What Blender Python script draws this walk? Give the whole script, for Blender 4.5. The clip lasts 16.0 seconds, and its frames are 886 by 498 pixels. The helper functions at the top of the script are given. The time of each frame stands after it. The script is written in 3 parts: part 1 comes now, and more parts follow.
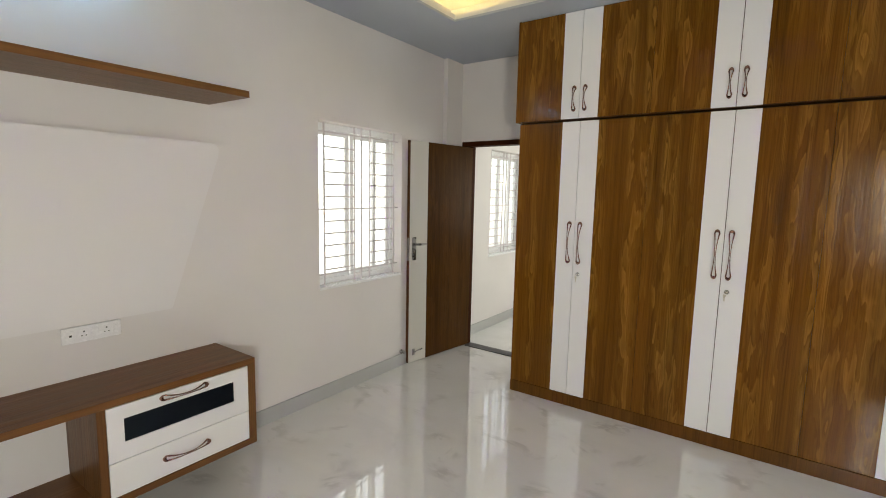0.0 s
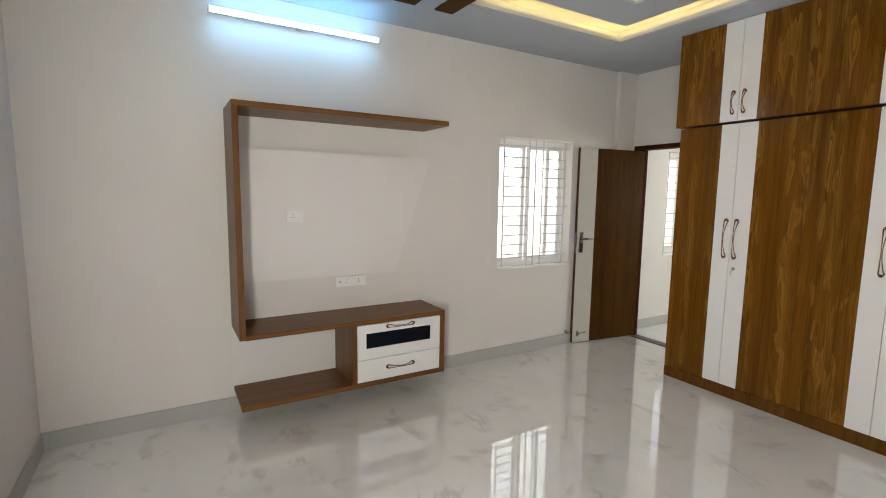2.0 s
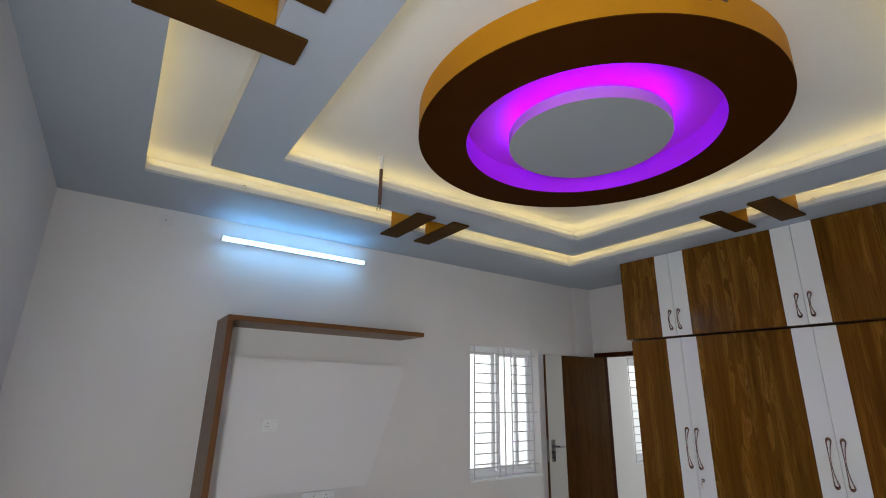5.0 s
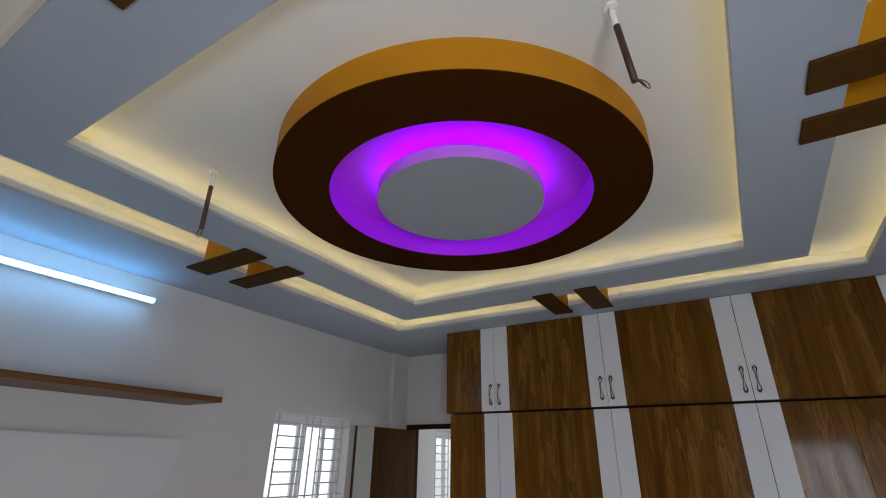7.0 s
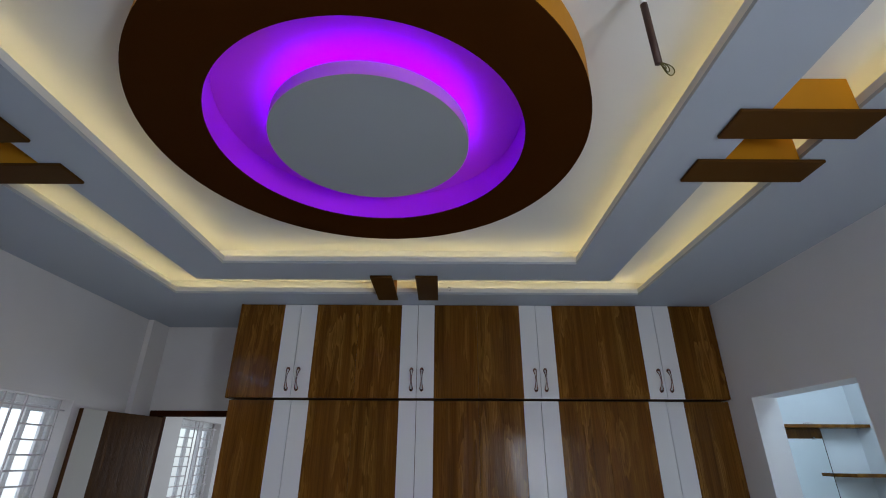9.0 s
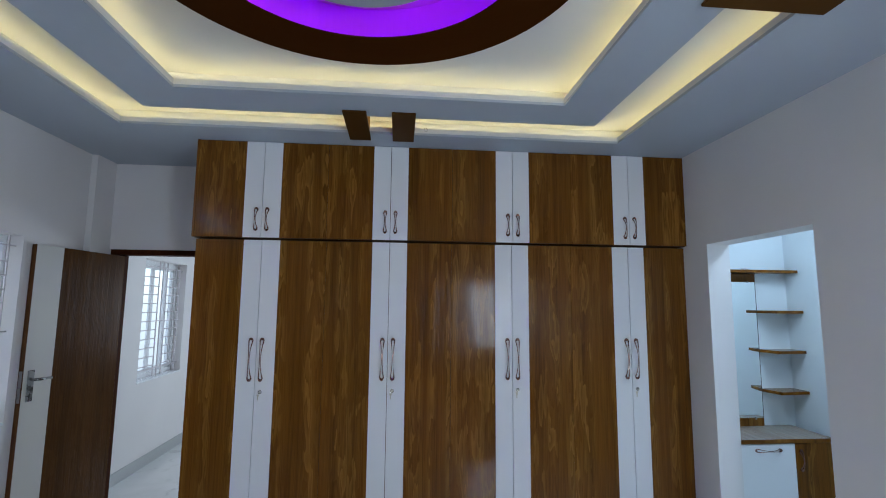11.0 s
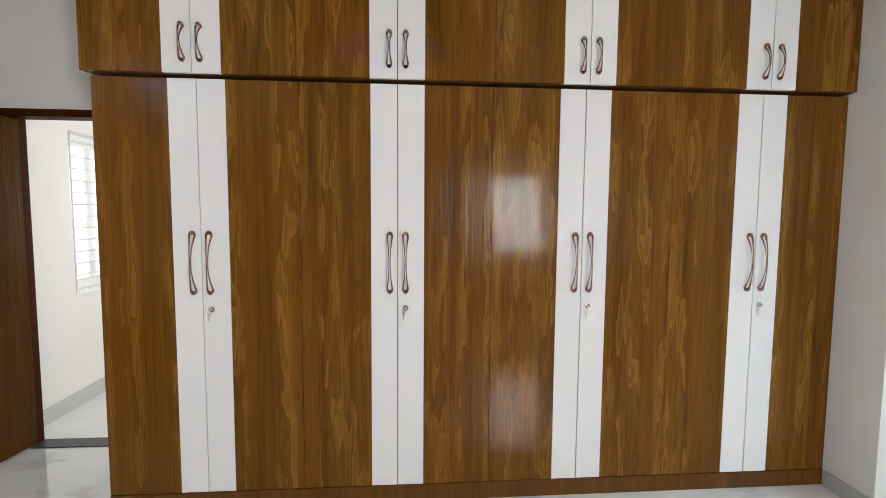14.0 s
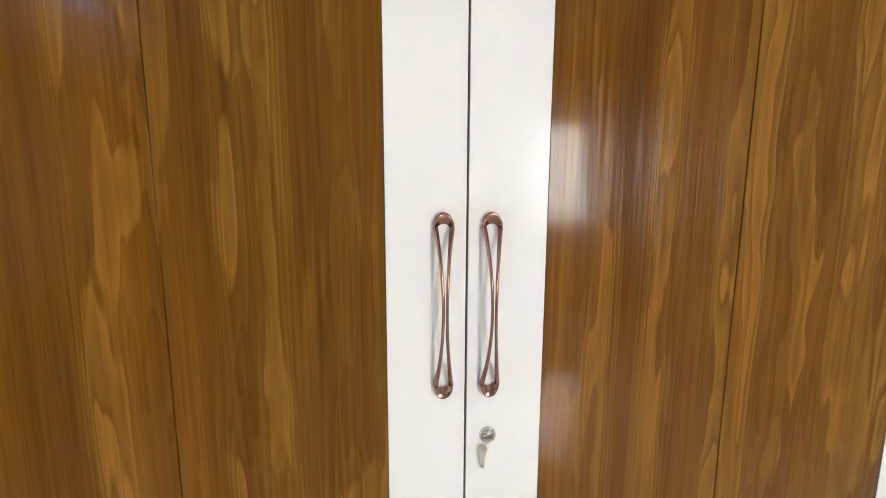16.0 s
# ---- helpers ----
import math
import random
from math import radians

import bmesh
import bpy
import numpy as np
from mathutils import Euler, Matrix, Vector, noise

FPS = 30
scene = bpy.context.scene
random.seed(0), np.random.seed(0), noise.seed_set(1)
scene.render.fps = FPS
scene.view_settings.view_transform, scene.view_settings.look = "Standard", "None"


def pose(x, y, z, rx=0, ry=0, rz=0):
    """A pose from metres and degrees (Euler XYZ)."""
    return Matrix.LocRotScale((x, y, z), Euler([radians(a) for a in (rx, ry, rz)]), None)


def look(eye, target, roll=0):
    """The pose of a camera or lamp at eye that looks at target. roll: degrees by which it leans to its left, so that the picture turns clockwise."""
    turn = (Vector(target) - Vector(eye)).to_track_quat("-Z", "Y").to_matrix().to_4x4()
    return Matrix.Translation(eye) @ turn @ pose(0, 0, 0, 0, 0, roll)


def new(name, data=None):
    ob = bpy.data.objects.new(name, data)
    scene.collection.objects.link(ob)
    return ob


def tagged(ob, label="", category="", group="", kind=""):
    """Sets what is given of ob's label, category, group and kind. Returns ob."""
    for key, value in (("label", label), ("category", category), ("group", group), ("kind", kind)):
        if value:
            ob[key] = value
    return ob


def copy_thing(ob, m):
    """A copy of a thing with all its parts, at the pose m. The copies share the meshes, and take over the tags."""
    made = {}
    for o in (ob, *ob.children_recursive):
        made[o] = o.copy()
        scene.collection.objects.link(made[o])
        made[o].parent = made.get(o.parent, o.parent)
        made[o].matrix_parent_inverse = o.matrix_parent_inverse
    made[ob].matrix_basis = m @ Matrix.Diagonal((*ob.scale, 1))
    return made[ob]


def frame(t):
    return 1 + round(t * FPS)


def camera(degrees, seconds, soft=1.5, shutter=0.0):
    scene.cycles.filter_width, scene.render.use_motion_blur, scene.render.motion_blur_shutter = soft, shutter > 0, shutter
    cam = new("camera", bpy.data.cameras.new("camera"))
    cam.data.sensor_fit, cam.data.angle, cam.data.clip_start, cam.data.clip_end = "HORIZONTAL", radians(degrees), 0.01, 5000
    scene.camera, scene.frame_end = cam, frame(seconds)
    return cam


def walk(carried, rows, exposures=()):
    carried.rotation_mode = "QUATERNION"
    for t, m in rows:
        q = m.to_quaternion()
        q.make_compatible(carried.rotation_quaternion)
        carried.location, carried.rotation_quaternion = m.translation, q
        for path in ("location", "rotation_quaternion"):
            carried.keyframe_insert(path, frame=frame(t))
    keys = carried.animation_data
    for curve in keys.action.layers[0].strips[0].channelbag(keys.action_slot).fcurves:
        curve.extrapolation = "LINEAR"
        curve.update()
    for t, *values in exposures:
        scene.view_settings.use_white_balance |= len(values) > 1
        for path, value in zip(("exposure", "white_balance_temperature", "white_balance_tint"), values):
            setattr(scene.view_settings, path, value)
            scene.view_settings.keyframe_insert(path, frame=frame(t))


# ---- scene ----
cam = camera(86.6, 16.0, soft=1.0)
PATH = [
    (0, (1.67, -3.358, 1.595), (0.522, -1.738, 1.355), 1.2),
    (0.5, (1.875, -3.445, 1.572), (0.474, -2.036, 1.342), 0.8),
    (1, (2.088, -3.526, 1.57), (0.517, -2.309, 1.339), 0.8),
    (1.5, (2.282, -3.667, 1.558), (0.617, -2.583, 1.327), 0.8),
    (2, (2.448, -3.747, 1.564), (0.738, -2.735, 1.329), 0.8),
    (2.5, (2.551, -3.765, 1.576), (0.828, -2.773, 1.363), 0.8),
    (3, (2.63, -3.802, 1.595), (0.896, -2.813, 1.465), 0.7),
    (3.5, (2.663, -3.855, 1.635), (0.922, -2.871, 1.675), 0.7),
    (4, (2.689, -3.895, 1.64), (0.965, -2.917, 1.904), 0.6),
    (6.3, (2.508, -3.971, 1.708), (1.237, -2.642, 2.495), 0.9),
    (6.5, (2.455, -3.937, 1.724), (1.26, -2.545, 2.521), 1.1),
    (7, (2.291, -3.878, 1.735), (1.33, -2.329, 2.558), 0.9),
    (7.5, (2.082, -3.843, 1.761), (1.381, -2.158, 2.579), 0.9),
    (8, (1.92, -3.814, 1.762), (1.479, -2.043, 2.579), 1.0),
    (8.2, (1.838, -3.792, 1.736), (1.518, -2.001, 2.567), 0.8),
    (10.3, (1.515, -3.658, 1.702), (1.655, -1.741, 2.255), 0.4),
    (10.5, (1.508, -3.649, 1.697), (1.661, -1.709, 2.158), 0.4),
    (11, (1.488, -3.582, 1.655), (1.672, -1.604, 1.888), 0.5),
    (11.5, (1.489, -3.546, 1.613), (1.675, -1.555, 1.65), 0.4),
    (12, (1.484, -3.503, 1.581), (1.675, -1.514, 1.504), 0.4),
    (12.5, (1.554, -3.341, 1.581), (1.738, -1.354, 1.45), 0.4),
    (13, (1.586, -3.072, 1.563), (1.774, -1.086, 1.421), 0.4),
    (13.5, (1.511, -2.727, 1.527), (1.694, -0.741, 1.382), 0.4),
    (14, (1.455, -2.355, 1.496), (1.612, -0.367, 1.343), 0.4),
    (14.5, (1.411, -1.948, 1.513), (1.55, 0.037, 1.319), 0.3),
    (14.9, (1.364, -1.612, 1.471), (1.473, 0.373, 1.252), 0.2),
    (15, (1.35, -1.53, 1.463), (1.457, 0.456, 1.246), 0.3),
    (15.2, (1.331, -1.369, 1.47), (1.43, 0.613, 1.216), 0.2),
    (15.6, (1.333, -1.058, 1.462), (1.424, 0.919, 1.178), 0.2),
    (16, (1.3, -0.753, 1.46), (1.497, 1.213, 1.151), 0.2),
]
walk(cam, [(t, look(eye, target, roll)) for t, eye, target, roll in PATH], exposures=[(0, 0.51, 7450, 8), (3, 0.36, 7400, 8), (4.2, 0.0, 6800, 9), (6.3, -0.35, 6300, 11), (8, -0.64, 6200, 12), (11, -0.1, 5450, 8), (11.7, 0.12, 5780, 7), (12.5, 0.28, 5720, 6), (14.5, 1.05, 7120, 9), (16, 1.28, 7150, 8)])

# ---- world, sun, large lights ----
world = bpy.data.worlds.new("world")
scene.world = world
world.use_nodes = True
wn = world.node_tree.nodes
sky = wn.new("ShaderNodeTexSky")
sky.sky_type, sky.sun_disc = "NISHITA", False
sky.sun_elevation, sky.sun_rotation = radians(50), radians(160)
wn["Background"].inputs["Strength"].default_value = 0.12
world.node_tree.links.new(sky.outputs["Color"], wn["Background"].inputs["Color"])
sun = new("sun", bpy.data.lights.new("sun", "SUN"))
sun.data.energy, sun.data.angle, sun.data.color = 1.2, radians(10), (1.0, 0.96, 0.9)
sun.matrix_world = look((0, 0, 0), (-0.2, 0.6, -0.77))

W_WIN, S_WIN, H_WIN, V_FILL = 5.0, 52.0, 2.8, 27.0
LED_IN, LED_OUT, LED_RING, TUBE = 6.9, 6.9, 33.0, 16.5


def area(name, eye, target, sx, sy, power, color, spread=180):
    lamp = new(name, bpy.data.lights.new(name, "AREA"))
    lamp.data.shape, lamp.data.size, lamp.data.size_y = "RECTANGLE", sx, sy
    lamp.data.energy, lamp.data.color, lamp.data.spread = power, color, radians(spread)
    lamp.matrix_world = look(eye, target)
    return lamp


DAY = (0.95, 0.98, 1.0)
area("west_window_daylight", (-1.235, -0.626, 1.476), (0, -0.626, 1.476), 0.90, 1.21, W_WIN, DAY)
for x in (2.83, 3.07, 3.31):
    area("south_pane_daylight", (x, -4.485, 1.476), (x - 2.25, -2.4, 1.0), 0.22, 1.06, S_WIN / 3, (0.91, 0.965, 1.0))
area("hall_window_daylight", (-1.235, 1.86, 1.476), (0, 1.86, 1.476), 0.90, 1.21, H_WIN, DAY)
# fill lamp added at the hall's far wall, which has no window
area("hall_far_fill", (1.6, 4.16, 1.5), (1.6, 0, 1.5), 1.6, 1.2, 44.0, DAY)
# unseen fill from above, added to brighten the dressing area
area("dressing_fill", (4.57, -0.75, 2.84), (4.57, -0.75, 0), 0.6, 0.9, V_FILL, (0.70, 0.88, 1.0))


# ---- materials ----
def material(name, color=(0.8, 0.8, 0.8), rough=0.5, metal=0.0, coat=0.0):
    m = bpy.data.materials.new(name)
    m.use_nodes = True
    b = m.node_tree.nodes["Principled BSDF"]
    b.inputs["Base Color"].default_value = (*color, 1)
    b.inputs["Roughness"].default_value = rough
    b.inputs["Metallic"].default_value = metal
    b.inputs["Coat Weight"].default_value = coat
    b.inputs["Coat Roughness"].default_value = 0.08
    return m


def node(m, kind, **values):
    n = m.node_tree.nodes.new(kind)
    for key, value in values.items():
        n.inputs[key.replace("_", " ")].default_value = value
    return n


def join(m, out, into):
    m.node_tree.links.new(out, into)


def coords(m, scale, jitter=0.0):
    tc = m.node_tree.nodes.new("ShaderNodeTexCoord")
    mp = m.node_tree.nodes.new("ShaderNodeMapping")
    mp.inputs["Scale"].default_value = scale
    source = tc.outputs["Object"]
    if jitter:
        info = m.node_tree.nodes.new("ShaderNodeObjectInfo")
        mul = m.node_tree.nodes.new("ShaderNodeVectorMath")
        mul.operation = "MULTIPLY_ADD"
        mul.inputs[1].default_value = (jitter, jitter, jitter * 1.7)
        join(m, info.outputs["Random"], mul.inputs[0])
        join(m, source, mul.inputs[2])
        source = mul.outputs[0]
    join(m, source, mp.inputs["Vector"])
    return mp.outputs["Vector"]


def ramp(m, fac, stops):
    r = m.node_tree.nodes.new("ShaderNodeValToRGB")
    els = r.color_ramp.elements
    while len(els) < len(stops):
        els.new(0.5)
    for e, (p, c) in zip(els, stops):
        e.position, e.color = p, (*c, 1)
    join(m, fac, r.inputs["Fac"])
    return r.outputs["Color"]


def mix(m, kind, fac, a, b):
    n = m.node_tree.nodes.new("ShaderNodeMix")
    n.data_type, n.blend_type = "RGBA", kind
    for value, socket in ((fac, n.inputs[0]), (a, n.inputs[6]), (b, n.inputs[7])):
        if isinstance(value, (int, float)):
            socket.default_value = value
        elif isinstance(value, tuple):
            socket.default_value = (*value, 1)
        else:
            join(m, value, socket)
    return n.outputs[2]


def bump(m, height, strength, distance):
    n = node(m, "ShaderNodeBump", Strength=strength, Distance=distance)
    join(m, height, n.inputs["Height"])
    join(m, n.outputs["Normal"], m.node_tree.nodes["Principled BSDF"].inputs["Normal"])


def paint(name, color, rough=0.55, uneven=0.035, relief=0.12):
    """Wall paint: slight roller texture and faint uneven patches."""
    m = material(name, color, rough)
    b = m.node_tree.nodes["Principled BSDF"]
    big = node(m, "ShaderNodeTexNoise", Scale=1.0, Detail=4.0)
    join(m, coords(m, (1.3, 1.3, 1.1)), big.inputs["Vector"])
    lo, hi = tuple(c * (1 - uneven) for c in color), tuple(min(1, c * (1 + uneven)) for c in color)
    join(m, ramp(m, big.outputs["Fac"], [(0.3, lo), (0.7, hi)]), b.inputs["Base Color"])
    fine = node(m, "ShaderNodeTexNoise", Scale=140.0, Detail=3.0)
    join(m, coords(m, (1, 1, 1)), fine.inputs["Vector"])
    bump(m, fine.outputs["Fac"], relief, 0.002)
    return m


def math_node(m, kind, a, b=None):
    n = m.node_tree.nodes.new("ShaderNodeMath")
    n.operation = kind
    for value, socket in ((a, n.inputs[0]), (b, n.inputs[1])):
        if isinstance(value, (int, float)):
            socket.default_value = value
        elif value is not None:
            join(m, value, socket)
    return n.outputs[0]


def wood(name, dark, mid, light, rough=0.3, flame=0.5, gloss=0.3, wide=1.0, coat=0.0, level=False):
    """Laminate: straight grain, columns of pale flame figures with sharp growth-ring edges, fine pores, embossed relief.
    The grain runs upright, or along y where level is set."""
    m = material(name, mid, rough, 0.0, coat)
    b = m.node_tree.nodes["Principled BSDF"]
    b.inputs["Specular IOR Level"].default_value = gloss
    b.inputs["Coat Roughness"].default_value = 0.085

    def noise(across, along, jitter, detail=2.0, roughness=0.5, distortion=0.0):
        n = node(m, "ShaderNodeTexNoise", Scale=1.0, Detail=detail, Roughness=roughness, Distortion=distortion)
        size = (across, along, across) if level else (across, across, along)
        join(m, coords(m, size, jitter), n.inputs["Vector"])
        return n.outputs["Fac"]

    streak = noise(13.0 * wide, 0.40, 11.0, 7.0, 0.68)
    base = ramp(m, streak, [(0.30, dark), (0.50, mid), (0.72, tuple(c * 1.4 for c in mid))])
    column = ramp(m, noise(9.0 * wide, 0.14, 37.0, 1.0), [(0.42, (0, 0, 0)), (0.54, (1, 1, 1))])
    island = noise(15.0 * wide, 2.7, 23.0, 2.0, 0.42, 0.25)
    straight = noise(26.0 * wide, 0.35, 17.0, 2.0, 0.5)
    field = math_node(m, "ADD", math_node(m, "MULTIPLY", math_node(m, "MULTIPLY", island, column), 7.0), math_node(m, "MULTIPLY", straight, 3.0))
    saw = math_node(m, "FRACT", field)
    edge = ramp(m, saw, [(0.0, (0.25,) * 3), (0.12, (1, 1, 1)), (0.45, (0.70,) * 3), (1.0, (0.25,) * 3)])
    patch = ramp(m, island, [(0.42, (0.10,) * 3), (0.50, (0.30,) * 3), (0.525, (0.85,) * 3), (0.68, (1, 1, 1))])
    strength = math_node(m, "MULTIPLY", math_node(m, "ADD", math_node(m, "MULTIPLY", math_node(m, "MULTIPLY", column, patch), 0.85), 0.18), flame)
    color = mix(m, "MIX", math_node(m, "MULTIPLY", edge, strength), base, light)
    tint = ramp(m, noise(3.2 * wide, 0.5, 41.0, 2.0), [(0.36, (1.0, 0.96, 0.92)), (0.62, (1.0, 1.05, 1.08))])
    color = mix(m, "MULTIPLY", 1.0, color, tint)
    pore = noise(150, 2.6, 3.0, 4.0, 0.65)
    fine = ramp(m, pore, [(0.32, (0.70, 0.66, 0.62)), (0.5, (1, 1, 1)), (0.68, (1.10, 1.10, 1.10))])
    join(m, mix(m, "MULTIPLY", 0.8, color, fine), b.inputs["Base Color"])
    ripple = noise(75, 4.0, 5.0, 1.0)
    height = math_node(m, "ADD", math_node(m, "ADD", math_node(m, "MULTIPLY", ripple, 1.8), pore), math_node(m, "MULTIPLY", saw, 0.35))
    bump(m, height, 0.5, 0.0012)
    return m


def plain(name, color, rough, metal=0.0, coat=0.0, grain=0.0, scale=60.0):
    """A made surface with a trace of unevenness in its gloss."""
    m = material(name, color, rough, metal, coat)
    n = node(m, "ShaderNodeTexNoise", Scale=scale, Detail=3.0)
    join(m, coords(m, (1, 1, 1)), n.inputs["Vector"])
    r = ramp(m, n.outputs["Fac"], [(0.3, (rough * 0.8,) * 3), (0.7, (min(1, rough * 1.25),) * 3)])
    join(m, r, m.node_tree.nodes["Principled BSDF"].inputs["Roughness"])
    if grain:
        bump(m, n.outputs["Fac"], grain, 0.001)
    return m


def glow(name, color, strength):
    m = material(name, color, 0.5)
    b = m.node_tree.nodes["Principled BSDF"]
    b.inputs["Emission Color"].default_value = (*color, 1)
    b.inputs["Emission Strength"].default_value = strength
    return m


def marble():
    m = material("polished_marble_tile", (0.6, 0.6, 0.58), 0.02, 0, 1.0)
    b = m.node_tree.nodes["Principled BSDF"]
    b.inputs["Coat Roughness"].default_value = 0.015
    cloud = node(m, "ShaderNodeTexNoise", Scale=1.0, Detail=6.0, Roughness=0.6, Distortion=0.6)
    join(m, coords(m, (1.1, 1.7, 1)), cloud.inputs["Vector"])
    base = ramp(m, cloud.outputs["Fac"], [(0.28, (0.73, 0.725, 0.705)), (0.5, (0.80, 0.795, 0.78)), (0.75, (0.84, 0.835, 0.82))])
    vein = node(m, "ShaderNodeTexNoise", Scale=1.0, Detail=6.0, Roughness=0.60, Distortion=0.9)
    join(m, coords(m, (1.3, 2.1, 1)), vein.inputs["Vector"])
    thin = ramp(m, vein.outputs["Fac"], [(0.45, (0, 0, 0)), (0.49, (0.7, 0.7, 0.7)), (0.51, (0.7, 0.7, 0.7)), (0.55, (0, 0, 0))])
    gate = node(m, "ShaderNodeTexNoise", Scale=1.0, Detail=2.0)
    join(m, coords(m, (3.4, 3.4, 1)), gate.inputs["Vector"])
    some = ramp(m, gate.outputs["Fac"], [(0.52, (0, 0, 0)), (0.66, (0.75, 0.75, 0.75))])
    color = mix(m, "MIX", mix(m, "MULTIPLY", 1.0, thin, some), base, (0.46, 0.45, 0.43))
    join(m, color, b.inputs["Base Color"])
    wave = node(m, "ShaderNodeTexNoise", Scale=4.5, Detail=1.0)
    join(m, coords(m, (1, 1, 1)), wave.inputs["Vector"])
    bump(m, wave.outputs["Fac"], 0.02, 0.008)
    return m


M_WALL = paint("wall_emulsion", (0.765, 0.725, 0.70))
M_HALL = paint("hall_emulsion", (0.78, 0.815, 0.765))
M_DRESS = paint("dressing_emulsion", (0.74, 0.77, 0.78))
M_CEIL = paint("ceiling_emulsion", (0.66, 0.70, 0.76), 0.6, 0.02, 0.06)
# white ceiling paint with the underside's blue-grey shade put into the colour
M_BAND = paint("shaded_ceiling_emulsion", (0.43, 0.465, 0.52), 0.6, 0.02, 0.06)
# darker copy of the ceiling paint: the disc's shade is in this grey
M_DISC = paint("shaded_disc_emulsion", (0.34, 0.36, 0.375), 0.6, 0.02, 0.06)
M_COVE = paint("cove_emulsion", (0.76, 0.745, 0.71), 0.6, 0.02, 0.06)
M_FLOOR = marble()
M_FLOOR.node_tree.nodes["Principled BSDF"].inputs["Specular IOR Level"].default_value = 0.95
M_SKIRT = plain("grey_skirting_tile", (0.46, 0.46, 0.45), 0.4)
M_WOOD = wood("walnut_laminate", (0.052, 0.0168, 0.0019), (0.120, 0.0435, 0.0047), (0.295, 0.137, 0.023), 0.18, 0.84, 0.07, 1.0, 0.16)
M_PLINTH = wood("walnut_plinth", (0.085, 0.032, 0.005), (0.115, 0.045, 0.007), (0.15, 0.065, 0.012), 0.25, 0.3, 0.2)
M_EDGE = wood("walnut_edge", (0.06, 0.020, 0.005), (0.09, 0.032, 0.007), (0.14, 0.06, 0.015), 0.45, 0.3, 0.2)
M_TV = wood("brown_laminate_upright", (0.105, 0.041, 0.011), (0.152, 0.063, 0.018), (0.205, 0.094, 0.030), 0.38, 0.35, 0.25, 2.0)
M_TVH = wood("brown_laminate_level", (0.105, 0.041, 0.011), (0.152, 0.063, 0.018), (0.205, 0.094, 0.030), 0.38, 0.35, 0.25, 2.0, 0.0, True)
M_COUNTER = wood("taupe_laminate", (0.235, 0.175, 0.135), (0.275, 0.21, 0.165), (0.32, 0.255, 0.205), 0.22, 0.3, 0.4, 2.0, 0.0, True)
M_DOOR = wood("dark_door_laminate", (0.046, 0.0170, 0.0030), (0.068, 0.0270, 0.0052), (0.115, 0.050, 0.011), 0.28, 0.5, 0.04)
M_FRAME = wood("dark_frame_wood", (0.034, 0.0095, 0.003), (0.050, 0.014, 0.0045), (0.07, 0.024, 0.009), 0.5, 0.3, 0.02)
M_WHITE = plain("white_laminate", (0.80, 0.785, 0.78), 0.14)
M_WHITE.node_tree.nodes["Principled BSDF"].inputs["Specular IOR Level"].default_value = 0.06
M_CREAM = plain("cream_laminate", (0.60, 0.575, 0.52), 0.35, 0.0, 0.0, 0.0, 9.0)
M_PANEL = plain("white_matt_panel", (0.80, 0.77, 0.755), 0.4)
M_GAP = plain("dark_gap", (0.02, 0.014, 0.01), 0.7)
M_COPPER = plain("rose_copper", (0.31, 0.172, 0.135), 0.12, 1.0)
M_CHROME = plain("brushed_steel", (0.34, 0.33, 0.32), 0.28, 1.0, 0.0, 0.0, 12.0)
M_KEY = plain("nickel_key", (0.62, 0.57, 0.48), 0.4, 1.0)
M_LOCK = plain("polished_nickel_lock", (0.60, 0.59, 0.57), 0.22, 1.0)
M_OCHRE = paint("ochre_paint", (0.50, 0.215, 0.008), 0.55, 0.05)
M_BROWN = paint("chocolate_paint", (0.046, 0.0135, 0.0018), 0.6, 0.06)
M_BROWN.node_tree.nodes["Principled BSDF"].inputs["Specular IOR Level"].default_value = 0.01
M_SLAT = paint("slat_brown_paint", (0.080, 0.034, 0.007), 0.5, 0.10)
# darker ochre: the shade between the slat blocks is in this colour
M_OCHRE_SHADE = paint("shaded_ochre_paint", (0.20, 0.075, 0.006), 0.55, 0.08)
M_SLAT.node_tree.nodes["Principled BSDF"].inputs["Specular IOR Level"].default_value = 0.03
M_UPVC = plain("white_upvc", (0.88, 0.88, 0.88), 0.25)
M_GRILLE = plain("white_painted_steel", (0.66, 0.61, 0.62), 0.35)
M_PLATE = plain("white_switch_plastic", (0.88, 0.87, 0.86), 0.25)
M_BLACK = plain("black_glass", (0.004, 0.006, 0.010), 0.06)
M_BLACK.node_tree.nodes["Principled BSDF"].inputs["Specular IOR Level"].default_value = 0.12
M_MIRROR = material("mirror_silver", (0.90, 0.93, 0.93), 0.01, 1.0)
M_STONE = plain("dark_granite", (0.05, 0.05, 0.055), 0.35)
M_RUST = paint("weathered_rod_paint", (0.075, 0.030, 0.018), 0.5, 0.45, 0.5)
M_COPPERWIRE = plain("insulated_wire", (0.10, 0.09, 0.02), 0.4)
M_LED = glow("warm_led", (1.0, 0.80, 0.36), LED_IN)
M_LEDO = glow("warm_led_slot", (1.0, 0.80, 0.36), LED_OUT)
M_OCHRE.node_tree.nodes["Principled BSDF"].inputs["Specular IOR Level"].default_value = 0.1
# white surfaces near the violet strip, its light put into both base colours
M_LILAC = paint("violet_lit_paint", (0.62, 0.04, 0.80), 0.5)
M_PALE = paint("pale_violet_lit_paint", (0.80, 0.28, 0.95), 0.5)
M_RING = glow("violet_led", (0.37, 0.0, 1.0), LED_RING)
M_TUBE = glow("cool_tube", (0.22, 0.58, 1.0), TUBE)
